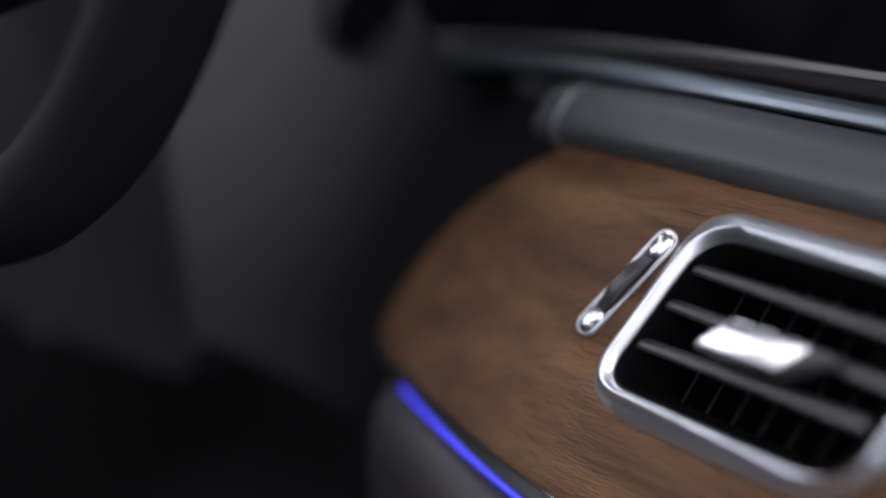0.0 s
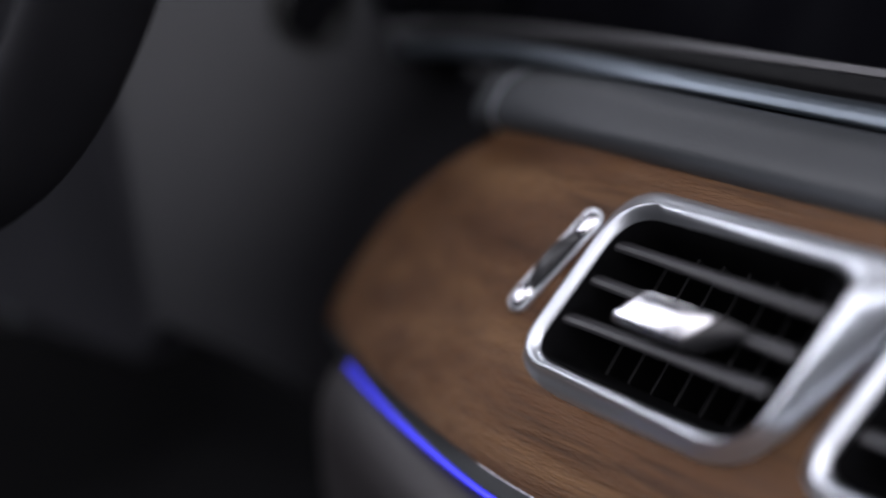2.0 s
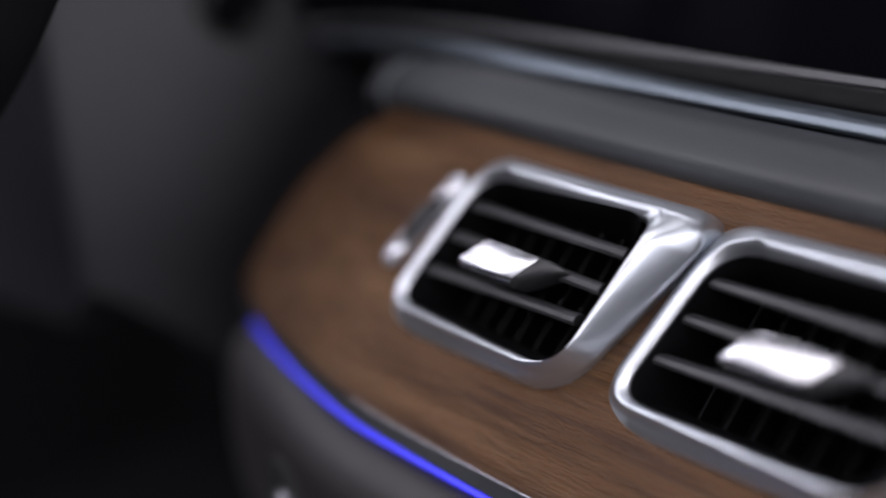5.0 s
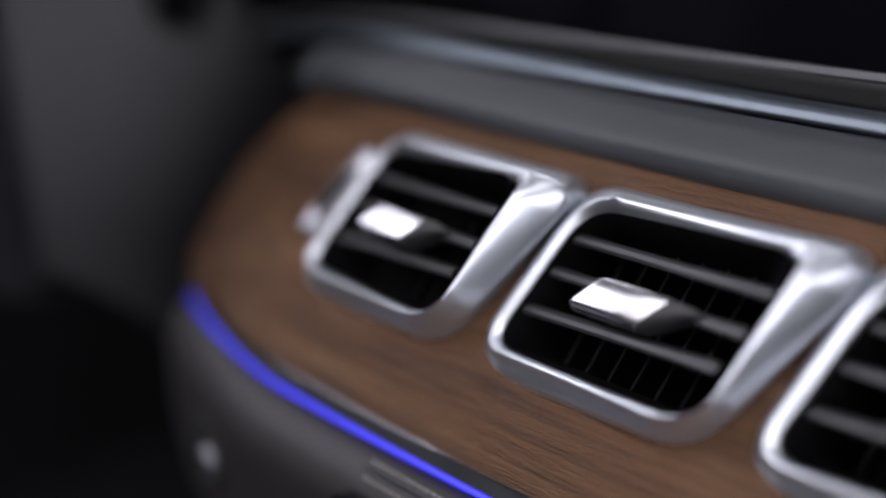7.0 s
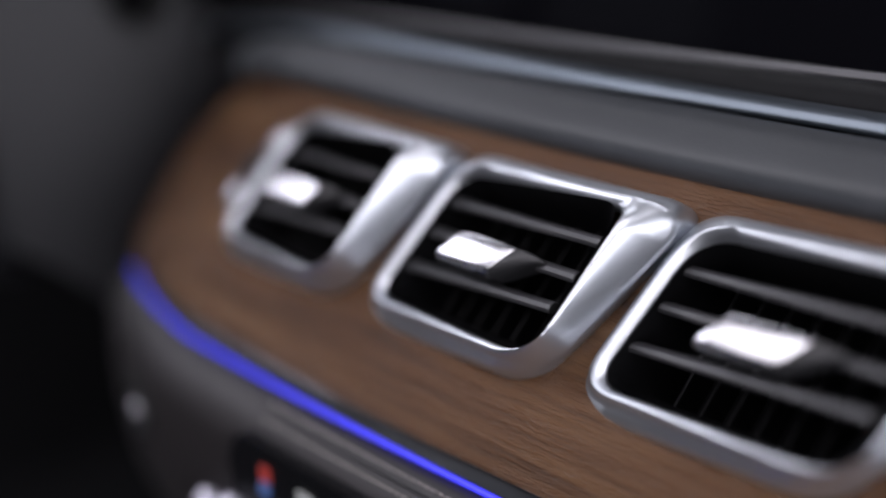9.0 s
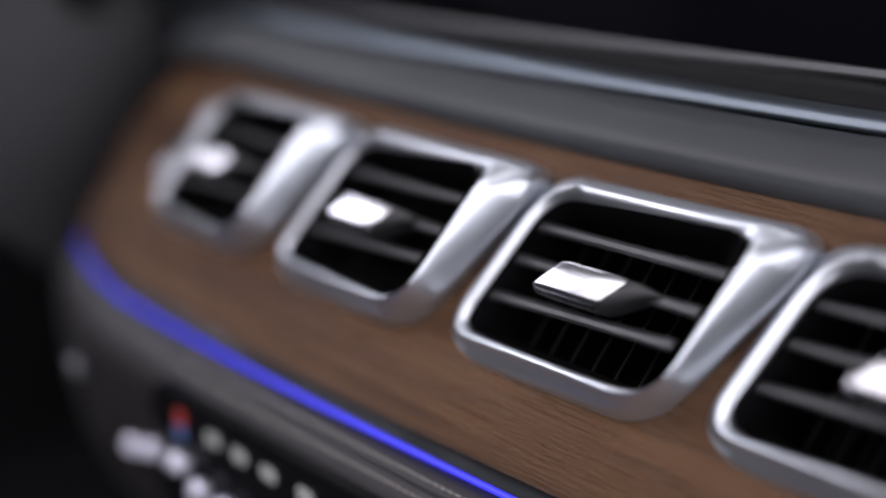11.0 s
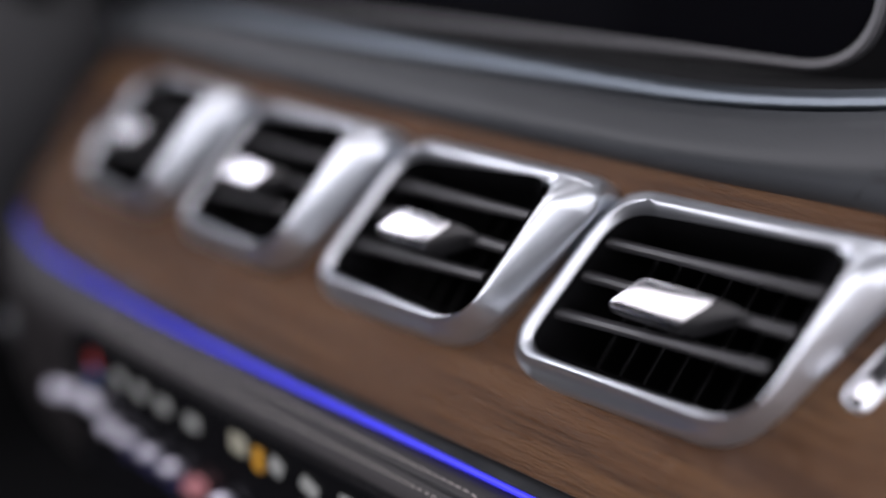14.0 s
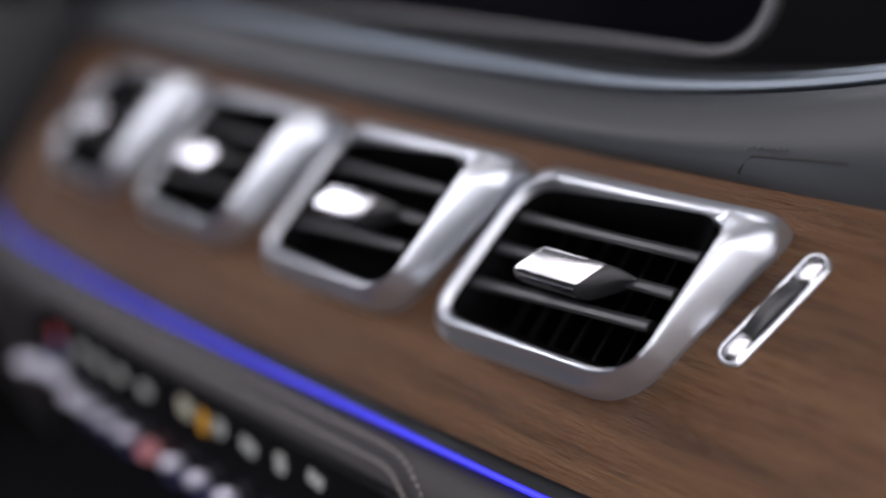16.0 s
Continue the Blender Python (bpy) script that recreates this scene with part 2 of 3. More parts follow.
part("wood_panel", bm, WOOD, dash, "open-pored brown walnut veneer")

LX = span(-0.362, -0.2, 20) + span(-0.19, 0.5, 46)
BX = span(-0.318, -0.2, 18) + span(-0.19, 0.5, 46)
PX = span(-0.291, -0.2, 16) + span(-0.19, 0.5, 46)
UX = span(-0.42, -0.2, 16) + span(-0.19, 0.5, 46)
part("trim_edge", swept([(-0.0255, -0.0680), (-0.0262, -0.0679), (-0.0264, -0.0681), (-0.0263, -0.0684), (-0.0255, -0.0684)], LX, low=True), EDGE, dash, "thin grey metal edge")
part("trim_strip", swept(rounded([(-0.018, -0.069), (-0.0262, -0.0682), (-0.0325, -0.0697), (-0.0325, -0.0704), (-0.018, -0.0715)], 3, 0.15), LX, low=True), TRIM, dash, "smoked dark grey trim strip")
part("light_line", swept([(-0.026, -0.0706), (-0.0330, -0.0708), (-0.0336, -0.0713), (-0.0336, -0.0724), (-0.026, -0.0732)], BX, low=True), BLUE, dash, "glowing blue ambient light line")
part("lower_panel", swept(rounded([(0.0, -0.0734), (-0.0338, -0.0734), (-0.0390, -0.0762), (-0.0450, -0.0825), (-0.0492, -0.0910), (-0.0505, -0.1000), (-0.0505, -0.1350), (-0.0450, -0.1750), (-0.020, -0.21), (0.02, -0.21)], 5, 0.4), span(-0.330, -0.2, 18) + span(-0.19, 0.5, 46), low=True), TAUPE, dash, "taupe leather panel below the light line")
part("leather_pad", swept(rounded([(0.085, 0.014), (0.062, 0.019), (0.0475, 0.0258), (0.0430, 0.0352), (0.0545, 0.0450), (0.0680, 0.0470), (0.0695, 0.0445), (0.085, 0.044)], 5, 0.4), PX, 1.0, 1.5), PAD, dash, "grey leather pad")
PAD_RING = rounded([(0.085, 0.0135), (0.062, 0.0185), (0.0470, 0.0254), (0.0424, 0.0352), (0.0542, 0.0455), (0.0680, 0.0475), (0.0697, 0.0445), (0.085, 0.0437)], 5, 0.4)
part("pad_clip", swept(PAD_RING, [-0.2790, -0.2778, -0.2766], 1.0, 1.5), METAL, dash, "thin silver clip round the pad's end")
part("metal_strip", swept(rounded([(0.080, 0.0455), (0.0706, 0.0462), (0.0700, 0.0480), (0.0714, 0.0506), (0.0735, 0.0518), (0.0785, 0.0527), (0.0805, 0.048)], 3, 0.25), UX, 1.0, 1.0), BLUE_METAL, dash, "blue-grey brushed aluminium strip")
part("display_ledge", swept([(0.0780, 0.047), (0.0788, 0.0512), (0.0960, 0.0480), (0.13, 0.0475), (0.13, 0.040), (0.082, 0.040)], UX, 1.0, 0.9), LEDGE, dash, "black ledge below the display")
# Black block out of view, added to stop light behind pad and wood.
part("dash_light_block", swept([(0.090, 0.040), (0.17, 0.04), (0.17, -0.40), (0.05, -0.40), (0.03, -0.20), (0.075, 0.0)], span(-0.225, 0.5, 20), 0.0, 1.0), DARK, dash, "unseen black block behind the dashboard, added to stop light")

# ---- vents ----
def rounded_quad(corners, radii, steps=7):
    """corners: TL, TR, BR, BL as (x, h); gives steps + 1 points a corner."""
    out = []
    for i in range(4):
        a, b, c = (Vector(corners[(i + k) % 4]) for k in (-1, 0, 1))
        r = radii[i]
        p = b + (a - b).normalized() * r
        q = b + (c - b).normalized() * r
        for s in range(steps + 1):
            t = s / steps
            out.append((1 - t) ** 2 * p + 2 * t * (1 - t) * b + t * t * q)
    return out


FACE_A, FACE_B = -0.0024, 0.22
INNER = [(-0.0350, 0.0299), (0.0502, 0.0287), (0.0392, -0.0280), (-0.0512, -0.0258)]
RING = [(-0.0420, 0.0356), (0.0668, 0.0348), (0.0362, -0.0322), (-0.0600, -0.0300)]
FOOT = [(-0.0470, 0.0425), (0.0650, 0.0420), (0.0312, -0.0358), (-0.0605, -0.0378)]


def vent_point(p, n):
    q = UP * p[1] + OUT * n
    return (p[0], q.y, q.z)


def face(p, extra=0.0):
    return vent_point(p, FACE_A + FACE_B * p[0] + extra)


def mixed(a, b, t):
    return [(u[0] + (v[0] - u[0]) * t, u[1] + (v[1] - u[1]) * t) for u, v in zip(a, b)]


def sides(values, i, steps=12):
    """The value at point i of a rounded quad, from those of its top, right, bottom and left."""
    c, t = divmod(i, steps + 1)
    t = eased(0, steps, t)
    return values[c - 1] * (1 - t) + values[c] * t


def make_vent():
    vent = base("air_vent")
    r_in, r_ring, r_foot = (0.014, 0.0095, 0.0135, 0.0105), (0.020, 0.013, 0.016, 0.015), (0.019, 0.013, 0.014, 0.016)
    inner, ring, foot = rounded_quad(INNER, r_in, 12), rounded_quad(RING, r_ring, 12), rounded_quad(FOOT, r_foot, 12)
    # front lip: how far across it, and its height at top, right, bottom and left
    lip = ((0.0, (-0.012, -0.012, -0.012, -0.012)), (0.02, (-0.0076, -0.0030, -0.0042, -0.0042)), (0.09, (-0.0067, -0.0023, -0.0026, -0.0027)),
           (0.18, (-0.0061, -0.0024, -0.0018, -0.0019)), (0.32, (-0.0049, -0.0042, -0.0011, -0.0012)), (0.48, (-0.0034, -0.0072, -0.0006, -0.0006)),
           (0.64, (-0.0020, -0.0107, -0.0004, -0.0002)), (0.80, (-0.0009, -0.0145, -0.0008, -0.0003)), (0.92, (-0.0004, -0.0177, -0.0020, -0.0010)), (1.0, (-0.0010, -0.0200, -0.0036, -0.0022)))

    def crest(i, p, t, ns):
        """The lip's height: its top and bottom sink towards the wide right flank."""
        return sides(ns, i) - t ** 1.8 * eased(-0.02, 0.07, p[0]) * sides((0.012, 0.0, 0.004, 0.0), i)

    loops = [[face(p, crest(i, p, t, ns)) for i, p in enumerate(mixed(inner, ring, t))] for t, ns in lip]
    # flanks: how far out and how far down to the wood on each side
    flanks = (((0.14, 0.25, 0.26, 0.15), (0.05, 0.08, 0.08, 0.10)), ((0.30, 0.48, 0.50, 0.32), (0.12, 0.19, 0.17, 0.24)),
              ((0.48, 0.66, 0.72, 0.5), (0.22, 0.32, 0.28, 0.40)), ((0.66, 0.80, 0.88, 0.7), (0.37, 0.47, 0.42, 0.59)),
              ((0.82, 0.82, 0.92, 0.86), (0.57, 0.64, 0.57, 0.78)), ((0.94, 0.94, 0.98, 0.96), (0.78, 0.82, 0.78, 0.91)), ((1, 1, 1, 1), (1, 1, 1, 1)))
    for ts, ss in flanks:
        loop = []
        for i, (a, b) in enumerate(zip(ring, foot)):
            t, f = sides(ts, i), sides(ss, i)
            p = (a[0] + (b[0] - a[0]) * t, a[1] + (b[1] - a[1]) * t)
            top = FACE_A + FACE_B * a[0] + crest(i, a, 1.0, lip[-1][1])
            loop.append(vent_point(p, top + (WOOD_N - 0.004 - top) * f))
        loops.append(loop)
    part("frame", loft(loops, True, (False, False)), METAL, vent, "satin silver frame", crease=80)
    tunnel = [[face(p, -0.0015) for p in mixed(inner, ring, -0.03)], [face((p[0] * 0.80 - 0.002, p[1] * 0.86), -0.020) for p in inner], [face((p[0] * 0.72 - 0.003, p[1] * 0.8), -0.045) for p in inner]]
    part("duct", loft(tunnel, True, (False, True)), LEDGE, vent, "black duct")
    # louvres
    for h0, m, x0, x1 in ((0.0167, 0.045, -0.0390, 0.0455), (0.0030, 0.042, -0.0435, 0.0418), (-0.0107, 0.0, -0.0465, 0.0375)):
        outline = [(-0.0012, -0.0150), (0.0008, -0.0150), (0.0022, -0.0075), (0.0021, -0.0048), (0.0010, -0.0036), (-0.0006, -0.0036), (-0.0019, -0.0048), (-0.0021, -0.0075)]
        loops = [[face((x, h0 - m * x + a - 0.3 * (b + 0.004)), b) for a, b in outline] for x in span(x0, x1, 6)]
        part("slat", loft(loops), SLAT, vent)
    # upright vanes behind the louvres, each with its pivot pins
    for i in range(7):
        x = -0.030 + i * 0.0105
        loops = []
        for h in (-0.0275, 0.0285):
            xx = x + 0.14 * h + 0.002
            loops.append([face((xx + dx, h), n) for dx, n in ((-0.0004, -0.040), (0.0004, -0.040), (0.0005, -0.0232), (0.0, -0.0227), (-0.0005, -0.0232))])
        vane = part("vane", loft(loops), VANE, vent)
        for h in (0.0205, 0.0065, -0.0040):
            c = Vector(face((x + 0.14 * h + 0.0022, h), -0.0222))
            pin = bmesh.new()
            bmesh.ops.create_uvsphere(pin, u_segments=8, v_segments=6, radius=0.0007)
            bmesh.ops.translate(pin, vec=c, verts=pin.verts)
            part("pivot_pin", pin, SLAT, vane)

    # the slider on the middle louvre
    def tab(x, h, n):
        return vent_point((x + 0.75 * (h + 0.0045), h), n)

    tab_outline = ((-0.0072, -0.006), (-0.0080, -0.0005), (-0.0078, 0.0012), (-0.0070, 0.0034), (-0.0066, 0.0042), (-0.0060, 0.0048), (-0.0052, 0.0050), (0.0000, 0.0052),
                   (0.0036, 0.0051), (0.0044, 0.0046), (0.0047, 0.0036), (0.0046, -0.006))
    slider = part("slider", loft([[tab(x, h * k, n * k if n > 0 else n) for h, n in tab_outline] for x, k in ((-0.0158, 0.8), (-0.0153, 0.93), (-0.0145, 0.98), (-0.0135, 1.0), (0.0, 1.0), (0.0094, 1.0), (0.0102, 0.97))]), CHROME, vent, "polished silver slider tab")
    loops = []
    for x, low, top, front in ((0.0098, -0.0078, 0.0046, 0.0046), (0.0112, -0.0080, 0.0048, 0.0047), (0.0128, -0.0068, 0.0048, 0.0044), (0.0146, -0.0044, 0.0047, 0.0038),
                               (0.0166, -0.0014, 0.0045, 0.0030), (0.0186, 0.0010, 0.0042, 0.0020), (0.0204, 0.0022, 0.0038, 0.0010), (0.0212, 0.0027, 0.0034, 0.0002)):
        c, r = (low + top) / 2, (top - low) / 2
        loops.append([tab(x, c + r * u, -0.006 + (front + 0.006) * v) for u, v in ((-0.85, 0.0), (-1.0, 0.55), (-0.92, 0.78), (-0.7, 0.93), (-0.4, 1.0), (0.4, 1.0), (0.8, 0.94), (1.0, 0.8), (0.95, 0.0))])
    part("grip", loft(loops), RUBBER, slider, "black rubber grip")
    return tagged(vent, "square silver-framed air vent with black slats in walnut dashboard", "air vent", "air vents in the dashboard")


def vent_place(s):
    k = BOW
    return Matrix.Translation((math.sin(k * s) / k, (1 - math.cos(k * s)) / k, 0)) @ Matrix.Rotation(k * s, 4, "Z")


first = make_vent()
first.matrix_world = vent_place(VENT_S[0])
for s in VENT_S[1:]:
    copy_thing(first, vent_place(s))


# thumb wheels beside the outer vents
def make_wheel(a, b):
    """A shut-off wheel in a chrome slot; a, b: its lower and upper end on the wood."""
    thing = base("vent_wheel")
    mid = (Vector(a) + Vector(b)) / 2
    along = (Vector(b) - Vector(a))
    half, along = along.length / 2, along.normalized()
    across = Vector((along.y, -along.x))

    def at(u, v, n):
        p = mid + along * u + across * v
        return skin(p.x, p.y, wood_out(p.y) + n)

    def stadium(r, length):
        out = []
        for i in range(12):
            t = math.pi * i / 11
            out.append((length + r * math.sin(t), r * math.cos(t)))
        for i in range(12):
            t = math.pi * i / 11
            out.append((-length - r * math.sin(t), -r * math.cos(t)))
        return out

    core = half - 0.0045
    loops = [[at(u, v, n) for u, v in stadium(r, core)] for r, n in ((0.0048, -0.001), (0.0047, 0.0012), (0.0040, 0.0019), (0.0031, 0.0017), (0.0029, 0.0006), (0.0029, -0.003))]
    part("bezel", loft(loops, True, (False, True)), METAL, thing, "satin slot surround")
    R = 0.020
    loops = []
    for v in (-0.0024, -0.0018, 0.0018, 0.0024):
        r = R - (0.0007 if abs(v) > 0.002 else 0.0)
        loops.append([at(r * math.sin(t), v, r * math.cos(t) - R + 0.0055) for t in span(-0.75, 0.75, 24)] + [at(0, v, -0.012)])
    part("wheel", loft(loops), SLAT, thing, "dark ribbed wheel")
    for sgn in (-1, 1):
        loops = [[at(sgn * (core - 0.002) + u * k, v * k, n) for u, v in stadium(0.0034, 0.002)] for k, n in ((1.0, -0.001), (1.0, 0.0018), (0.75, 0.0026), (0.2, 0.0028))]
        part("end_cap", loft(loops, True, (False, True)), CHROME, thing, "chrome end cap")
    return tagged(thing, "slim chrome-edged thumb wheel beside an air vent", "vent wheel", "vent thumb wheels")


make_wheel((-0.2280, -0.0150), (-0.2080, 0.0290))
make_wheel((0.2135, -0.0105), (0.2298, 0.0325))

# ---- display ----
display = base("display_screen")
tagged(display, "wide black glass display panel switched off", "display screen")


def screen_outline(x0, x1, z0, z1, r):
    """A rounded oblong whose long edges carry enough points to follow the sweep."""
    pts, out = rounded_quad([(x0, z1), (x1, z1), (x1, z0), (x0, z0)], (r, r, r, r), 8), []
    for a, b in zip(pts, pts[1:] + pts[:1]):
        n = max(1, round((b - a).length / 0.02))
        out += [a + (b - a) * (i / n) for i in range(n)]
    return out


def screen_loop(pts, y):
    return [bent(p[0], y + 0.15 * (p[1] - 0.06), p[1] - 0.016 * max(0.0, 0.1 - p[0]), 0.0, 0.8) for p in pts]


outer = screen_outline(-0.60, 0.1715, 0.0582, 0.19, 0.026)
rim = screen_outline(-0.598, 0.1702, 0.0596, 0.188, 0.025)
rim2 = screen_outline(-0.596, 0.1680, 0.0618, 0.186, 0.024)
part("bezel", loft([screen_loop(outer, 0.105), screen_loop(outer, 0.099), screen_loop(rim, 0.0975), screen_loop(rim2, 0.0985), screen_loop(rim2, 0.1)], True, (False, False)), BEZEL, display, "dull grey metal bezel")
columns = []
for x in span(-0.595, 0.1, 40) + span(0.105, 0.1670, 26):
    e = 0.1675 - x
    inset = 0.0235 * (1 - math.sqrt(max(0.0, 1 - max(0.0, 1 - e / 0.0235) ** 2)))
    columns.append([screen_loop([(x, z)], y)[0] for y, z in ((0.0993, 0.0620 + inset), (0.0993, 0.1855 - inset), (0.108, 0.1855 - inset), (0.108, 0.0620 + inset))])
part("glass", loft(columns), GLASS, display, "black screen glass")

# ---- controls below the light line ----
def panel_face(x, z, out=0.0):
    """A place on the lower panel's upright front."""
    up = wood_low(x) + 0.0695
    return bent(x, -0.0505 - out + 0.63 * up, z + 0.776 * up)


controls = base("climate_control_panel")
tagged(controls, "gloss black climate control panel with silver keys and small icons", "control panel")
loops = []
for x in span(-0.150, 0.134, 60):
    e = min(x + 0.150, 0.134 - x)
    drop = 0.016 * (1 - math.sqrt(max(0.0, 1 - max(0.0, 1 - e / 0.016) ** 2)))
    top, low = -0.0855 - drop, -0.172
    loops.append([panel_face(x, z, out) for z, out in ((top, -0.004), (top, 0.0006), (top - 0.0008, 0.0011), (top - 0.0022, 0.0011), (top - 0.003, 0.0004), (-0.115, 0.0004), (-0.137, 0.0006), (low, -0.001), (low, -0.006))])
part("plate", loft(loops), GLOSS, controls, "gloss black plate")


def small(size, x, z, mat, name, label="", out=0.001, bevel=0.0008, turn=0.0, tilt=0.0):
    bm = block(size, (0, 0, 0), bevel, 2, Matrix.Rotation(tilt, 4, "X") @ Matrix.Rotation(turn, 4, "Y"))
    bmesh.ops.translate(bm, vec=panel_face(x, z, out), verts=bm.verts)
    return part(name, bm, mat, controls, label)


for x in (-0.091, -0.072, -0.0535, -0.0145, 0.0055, 0.026, 0.046, 0.066, 0.086, 0.106):
    small((0.0135, 0.005, 0.0120), x, -0.1325, NAVY, "key_base", "dark navy key base", 0.0012, 0.0012, 0.0, -0.3)
    small((0.0100, 0.006, 0.0050), x, -0.1275, KEY_METAL, "key", "silver rocker key", 0.004, 0.0014, -0.45, -0.7)
small((0.0095, 0.008, 0.0065), -0.0355, -0.1295, PINK_MARK, "key_lens", "pale pink lit key", 0.003, 0.0014)
for x, z, w in ((-0.165, -0.1290, 0.016), (-0.146, -0.1230, 0.015), (-0.124, -0.1200, 0.016), (-0.108, -0.1275, 0.014)):
    small((w * 0.72, 0.008, 0.0085), x, z, KEY_METAL, "toggle", "silver temperature toggle", 0.004, 0.003, 0.0, -0.6)
small((0.0055, 0.001, 0.0070), -0.1235, -0.0985, RED_MARK, "red_mark", "red temperature mark", 0.0012, 0.0003)
small((0.0055, 0.001, 0.0060), -0.1245, -0.1060, BLUE_MARK, "blue_mark", "blue temperature mark", 0.0012, 0.0003)
for x in (-0.098, -0.079, -0.0595, -0.0365):
    small((0.0085, 0.001, 0.0060), x, -0.0990, WHITE_MARK, "icon", "dim white icon", 0.0012, 0.0003)
small((0.0100, 0.001, 0.0085), -0.0030, -0.0960, CREAM_MARK, "icon", "cream icon", 0.0012, 0.0003)
small((0.0052, 0.001, 0.0100), 0.0100, -0.0980, AMBER_MARK, "icon", "amber lit icon", 0.0012, 0.0003)
small((0.0070, 0.001, 0.0070), 0.0215, -0.0965, WHITE_MARK, "icon", "white icon", 0.0012, 0.0003, 0.4)
small((0.0090, 0.001, 0.0060), 0.0415, -0.0975, WHITE_MARK, "icon", "white icon", 0.0012, 0.0003, 0.3)
small((0.0055, 0.001, 0.0085), 0.0620, -0.0970, WHITE_MARK, "icon", "white icon", 0.0012, 0.0003)
small((0.0085, 0.001, 0.0055), 0.0830, -0.0955, WHITE_MARK, "icon", "white icon", 0.0012, 0.0003, 0.2)

start = base("start_button")
tagged(start, "round silver push button in the taupe panel", "button")
rings = []
for r, out in ((0.0085, -0.001), (0.0085, 0.0028), (0.0076, 0.0038), (0.0058, 0.0032), (0.0, 0.0032)):
    rings.append([panel_face(-0.238 + max(r, 0.0002) * math.cos(t), -0.1205 + max(r, 0.0002) * math.sin(t), out) for t in span(0, 2 * math.pi * 23 / 24, 23)])
part("cap", loft(rings, True, (True, True)), EDGE, start, "brushed silver cap")
rings = []
for r, out in ((0.0160, -0.001), (0.0160, 0.0008), (0.0150, 0.0014), (0.0140, 0.0008), (0.0, 0.0006)):
    rings.append([panel_face(-0.2400 + max(r, 0.0002) * math.cos(t), -0.1145 + max(r, 0.0002) * math.sin(t), out) for t in span(0, 2 * math.pi * 23 / 24, 23)])
part("recess", loft(rings, True, (True, True)), BLACK, start, "black recessed surround")


# groove and twin stitching round the control panel
def panel_front(z):
    """How far the lower panel's rounded shoulder stands out at a height."""
    for (z0, y0), (z1, y1) in zip(SHOULDER, SHOULDER[1:]):
        if z >= z1:
            return y0 + (y1 - y0) * (z0 - z) / (z0 - z1)
    return SHOULDER[-1][1]


SHOULDER = ((-0.0734, -0.0338), (-0.0762, -0.0388), (-0.0825, -0.0446), (-0.0910, -0.0489), (-0.1000, -0.0505), (-0.14, -0.0505))


def groove_at(u):
    """A run along the panel's shoulder that turns down past its passenger end."""
    if u < 0.243:
        return (-0.135 + u, panel_front(-0.0783), -0.0783)
    t = min(1.0, (u - 0.243) / 0.047) * math.pi / 2
    x, drop = 0.108 + 0.030 * math.sin(t), 0.030 * (1 - math.cos(t)) + max(0.0, u - 0.29)
    z = -0.0783 - drop * 0.8
    return (x, panel_front(z), z)


def groove_place(u, side, out):
    a, b = Vector(groove_at(u)), Vector(groove_at(u + 0.002))
    along = (b - a).normalized()
    normal = Vector((0, -0.75, 0.66)) if u < 0.27 else Vector((0, -0.95, 0.3))
    across = along.cross(normal).normalized()
    p = a + across * side + normal * out
    up = wood_low(p.x) + 0.0695
    return bent(p.x, p.y + 0.63 * up, p.z + 0.776 * up), along, across, normal


loops = []
for u in span(0.0, 0.335, 90):
    p, along, across, normal = groove_place(u, 0, 0.0)
    loops.append([p + (across * math.cos(t) + normal * math.sin(t)) * 0.0009 for t in span(0, 2 * math.pi * 7 / 8, 7)])
part("groove", loft(loops), DARK, dash, "dark stitched seam")
bm = bmesh.new()
for side in (-0.0034, 0.0034):
    u = 0.002
    while u < 0.330:
        p, along, across, normal = groove_place(u, side, 0.0006)
        vs = [bm.verts.new(p + along * (a * 0.0011) + across * (b * 0.00035) + normal * c) for a, b, c in
              ((-1, -1, -0.001), (-1, 1, -0.001), (1, 1, -0.001), (1, -1, -0.001), (-0.7, -0.8, 0.0003), (-0.7, 0.8, 0.0003), (0.7, 0.8, 0.0003), (0.7, -0.8, 0.0003))]
        for q in ((4, 5, 6, 7), (0, 1, 5, 4), (1, 2, 6, 5), (2, 3, 7, 6), (3, 0, 4, 7)):
            bm.faces.new([vs[k] for k in q])
        u += 0.0034
tagged(part("stitching", bm, THREAD, dash, "pale twin stitching"), kind="stuff")

# seam and stitches on the pad past the passenger side vents
def pad_seam_at(t):
    rise = 1 - (1 - min(1.0, t * 6)) ** 2
    return Vector((0.1928 + 0.036 * t, 0.0514 - 0.0012 * rise + 0.0018 * t, 0.0313 + 0.0065 * rise + 0.0035 * t))


loops = []
for i in range(31):
    c = pad_seam_at(i / 30)
    loops.append([c + Vector((0.3 * math.cos(a), math.cos(a), math.sin(a))) * 0.0006 for a in span(0, 2 * math.pi * 5 / 6, 5)])
part("pad_seam", loft(loops), DARK, dash, "dark seam in the leather pad")

bm = bmesh.new()
for i in range(8):
    c = pad_seam_at(0.04 + 0.06 * i) + Vector((-0.0012, -0.0004, 0.0027))
    vs = [bm.verts.new(c + Vector((a * 0.0011, b, d * 0.00035))) for a, b, d in
          ((-1, 0.001, -1), (-1, 0.001, 1), (1, 0.001, 1), (1, 0.001, -1), (-0.7, -0.0004, -0.8), (-0.7, -0.0004, 0.8), (0.7, -0.0004, 0.8), (0.7, -0.0004, -0.8))]
    for q in ((4, 5, 6, 7), (0, 1, 5, 4), (1, 2, 6, 5), (2, 3, 7, 6), (3, 0, 4, 7)):
        bm.faces.new([vs[k] for k in q])
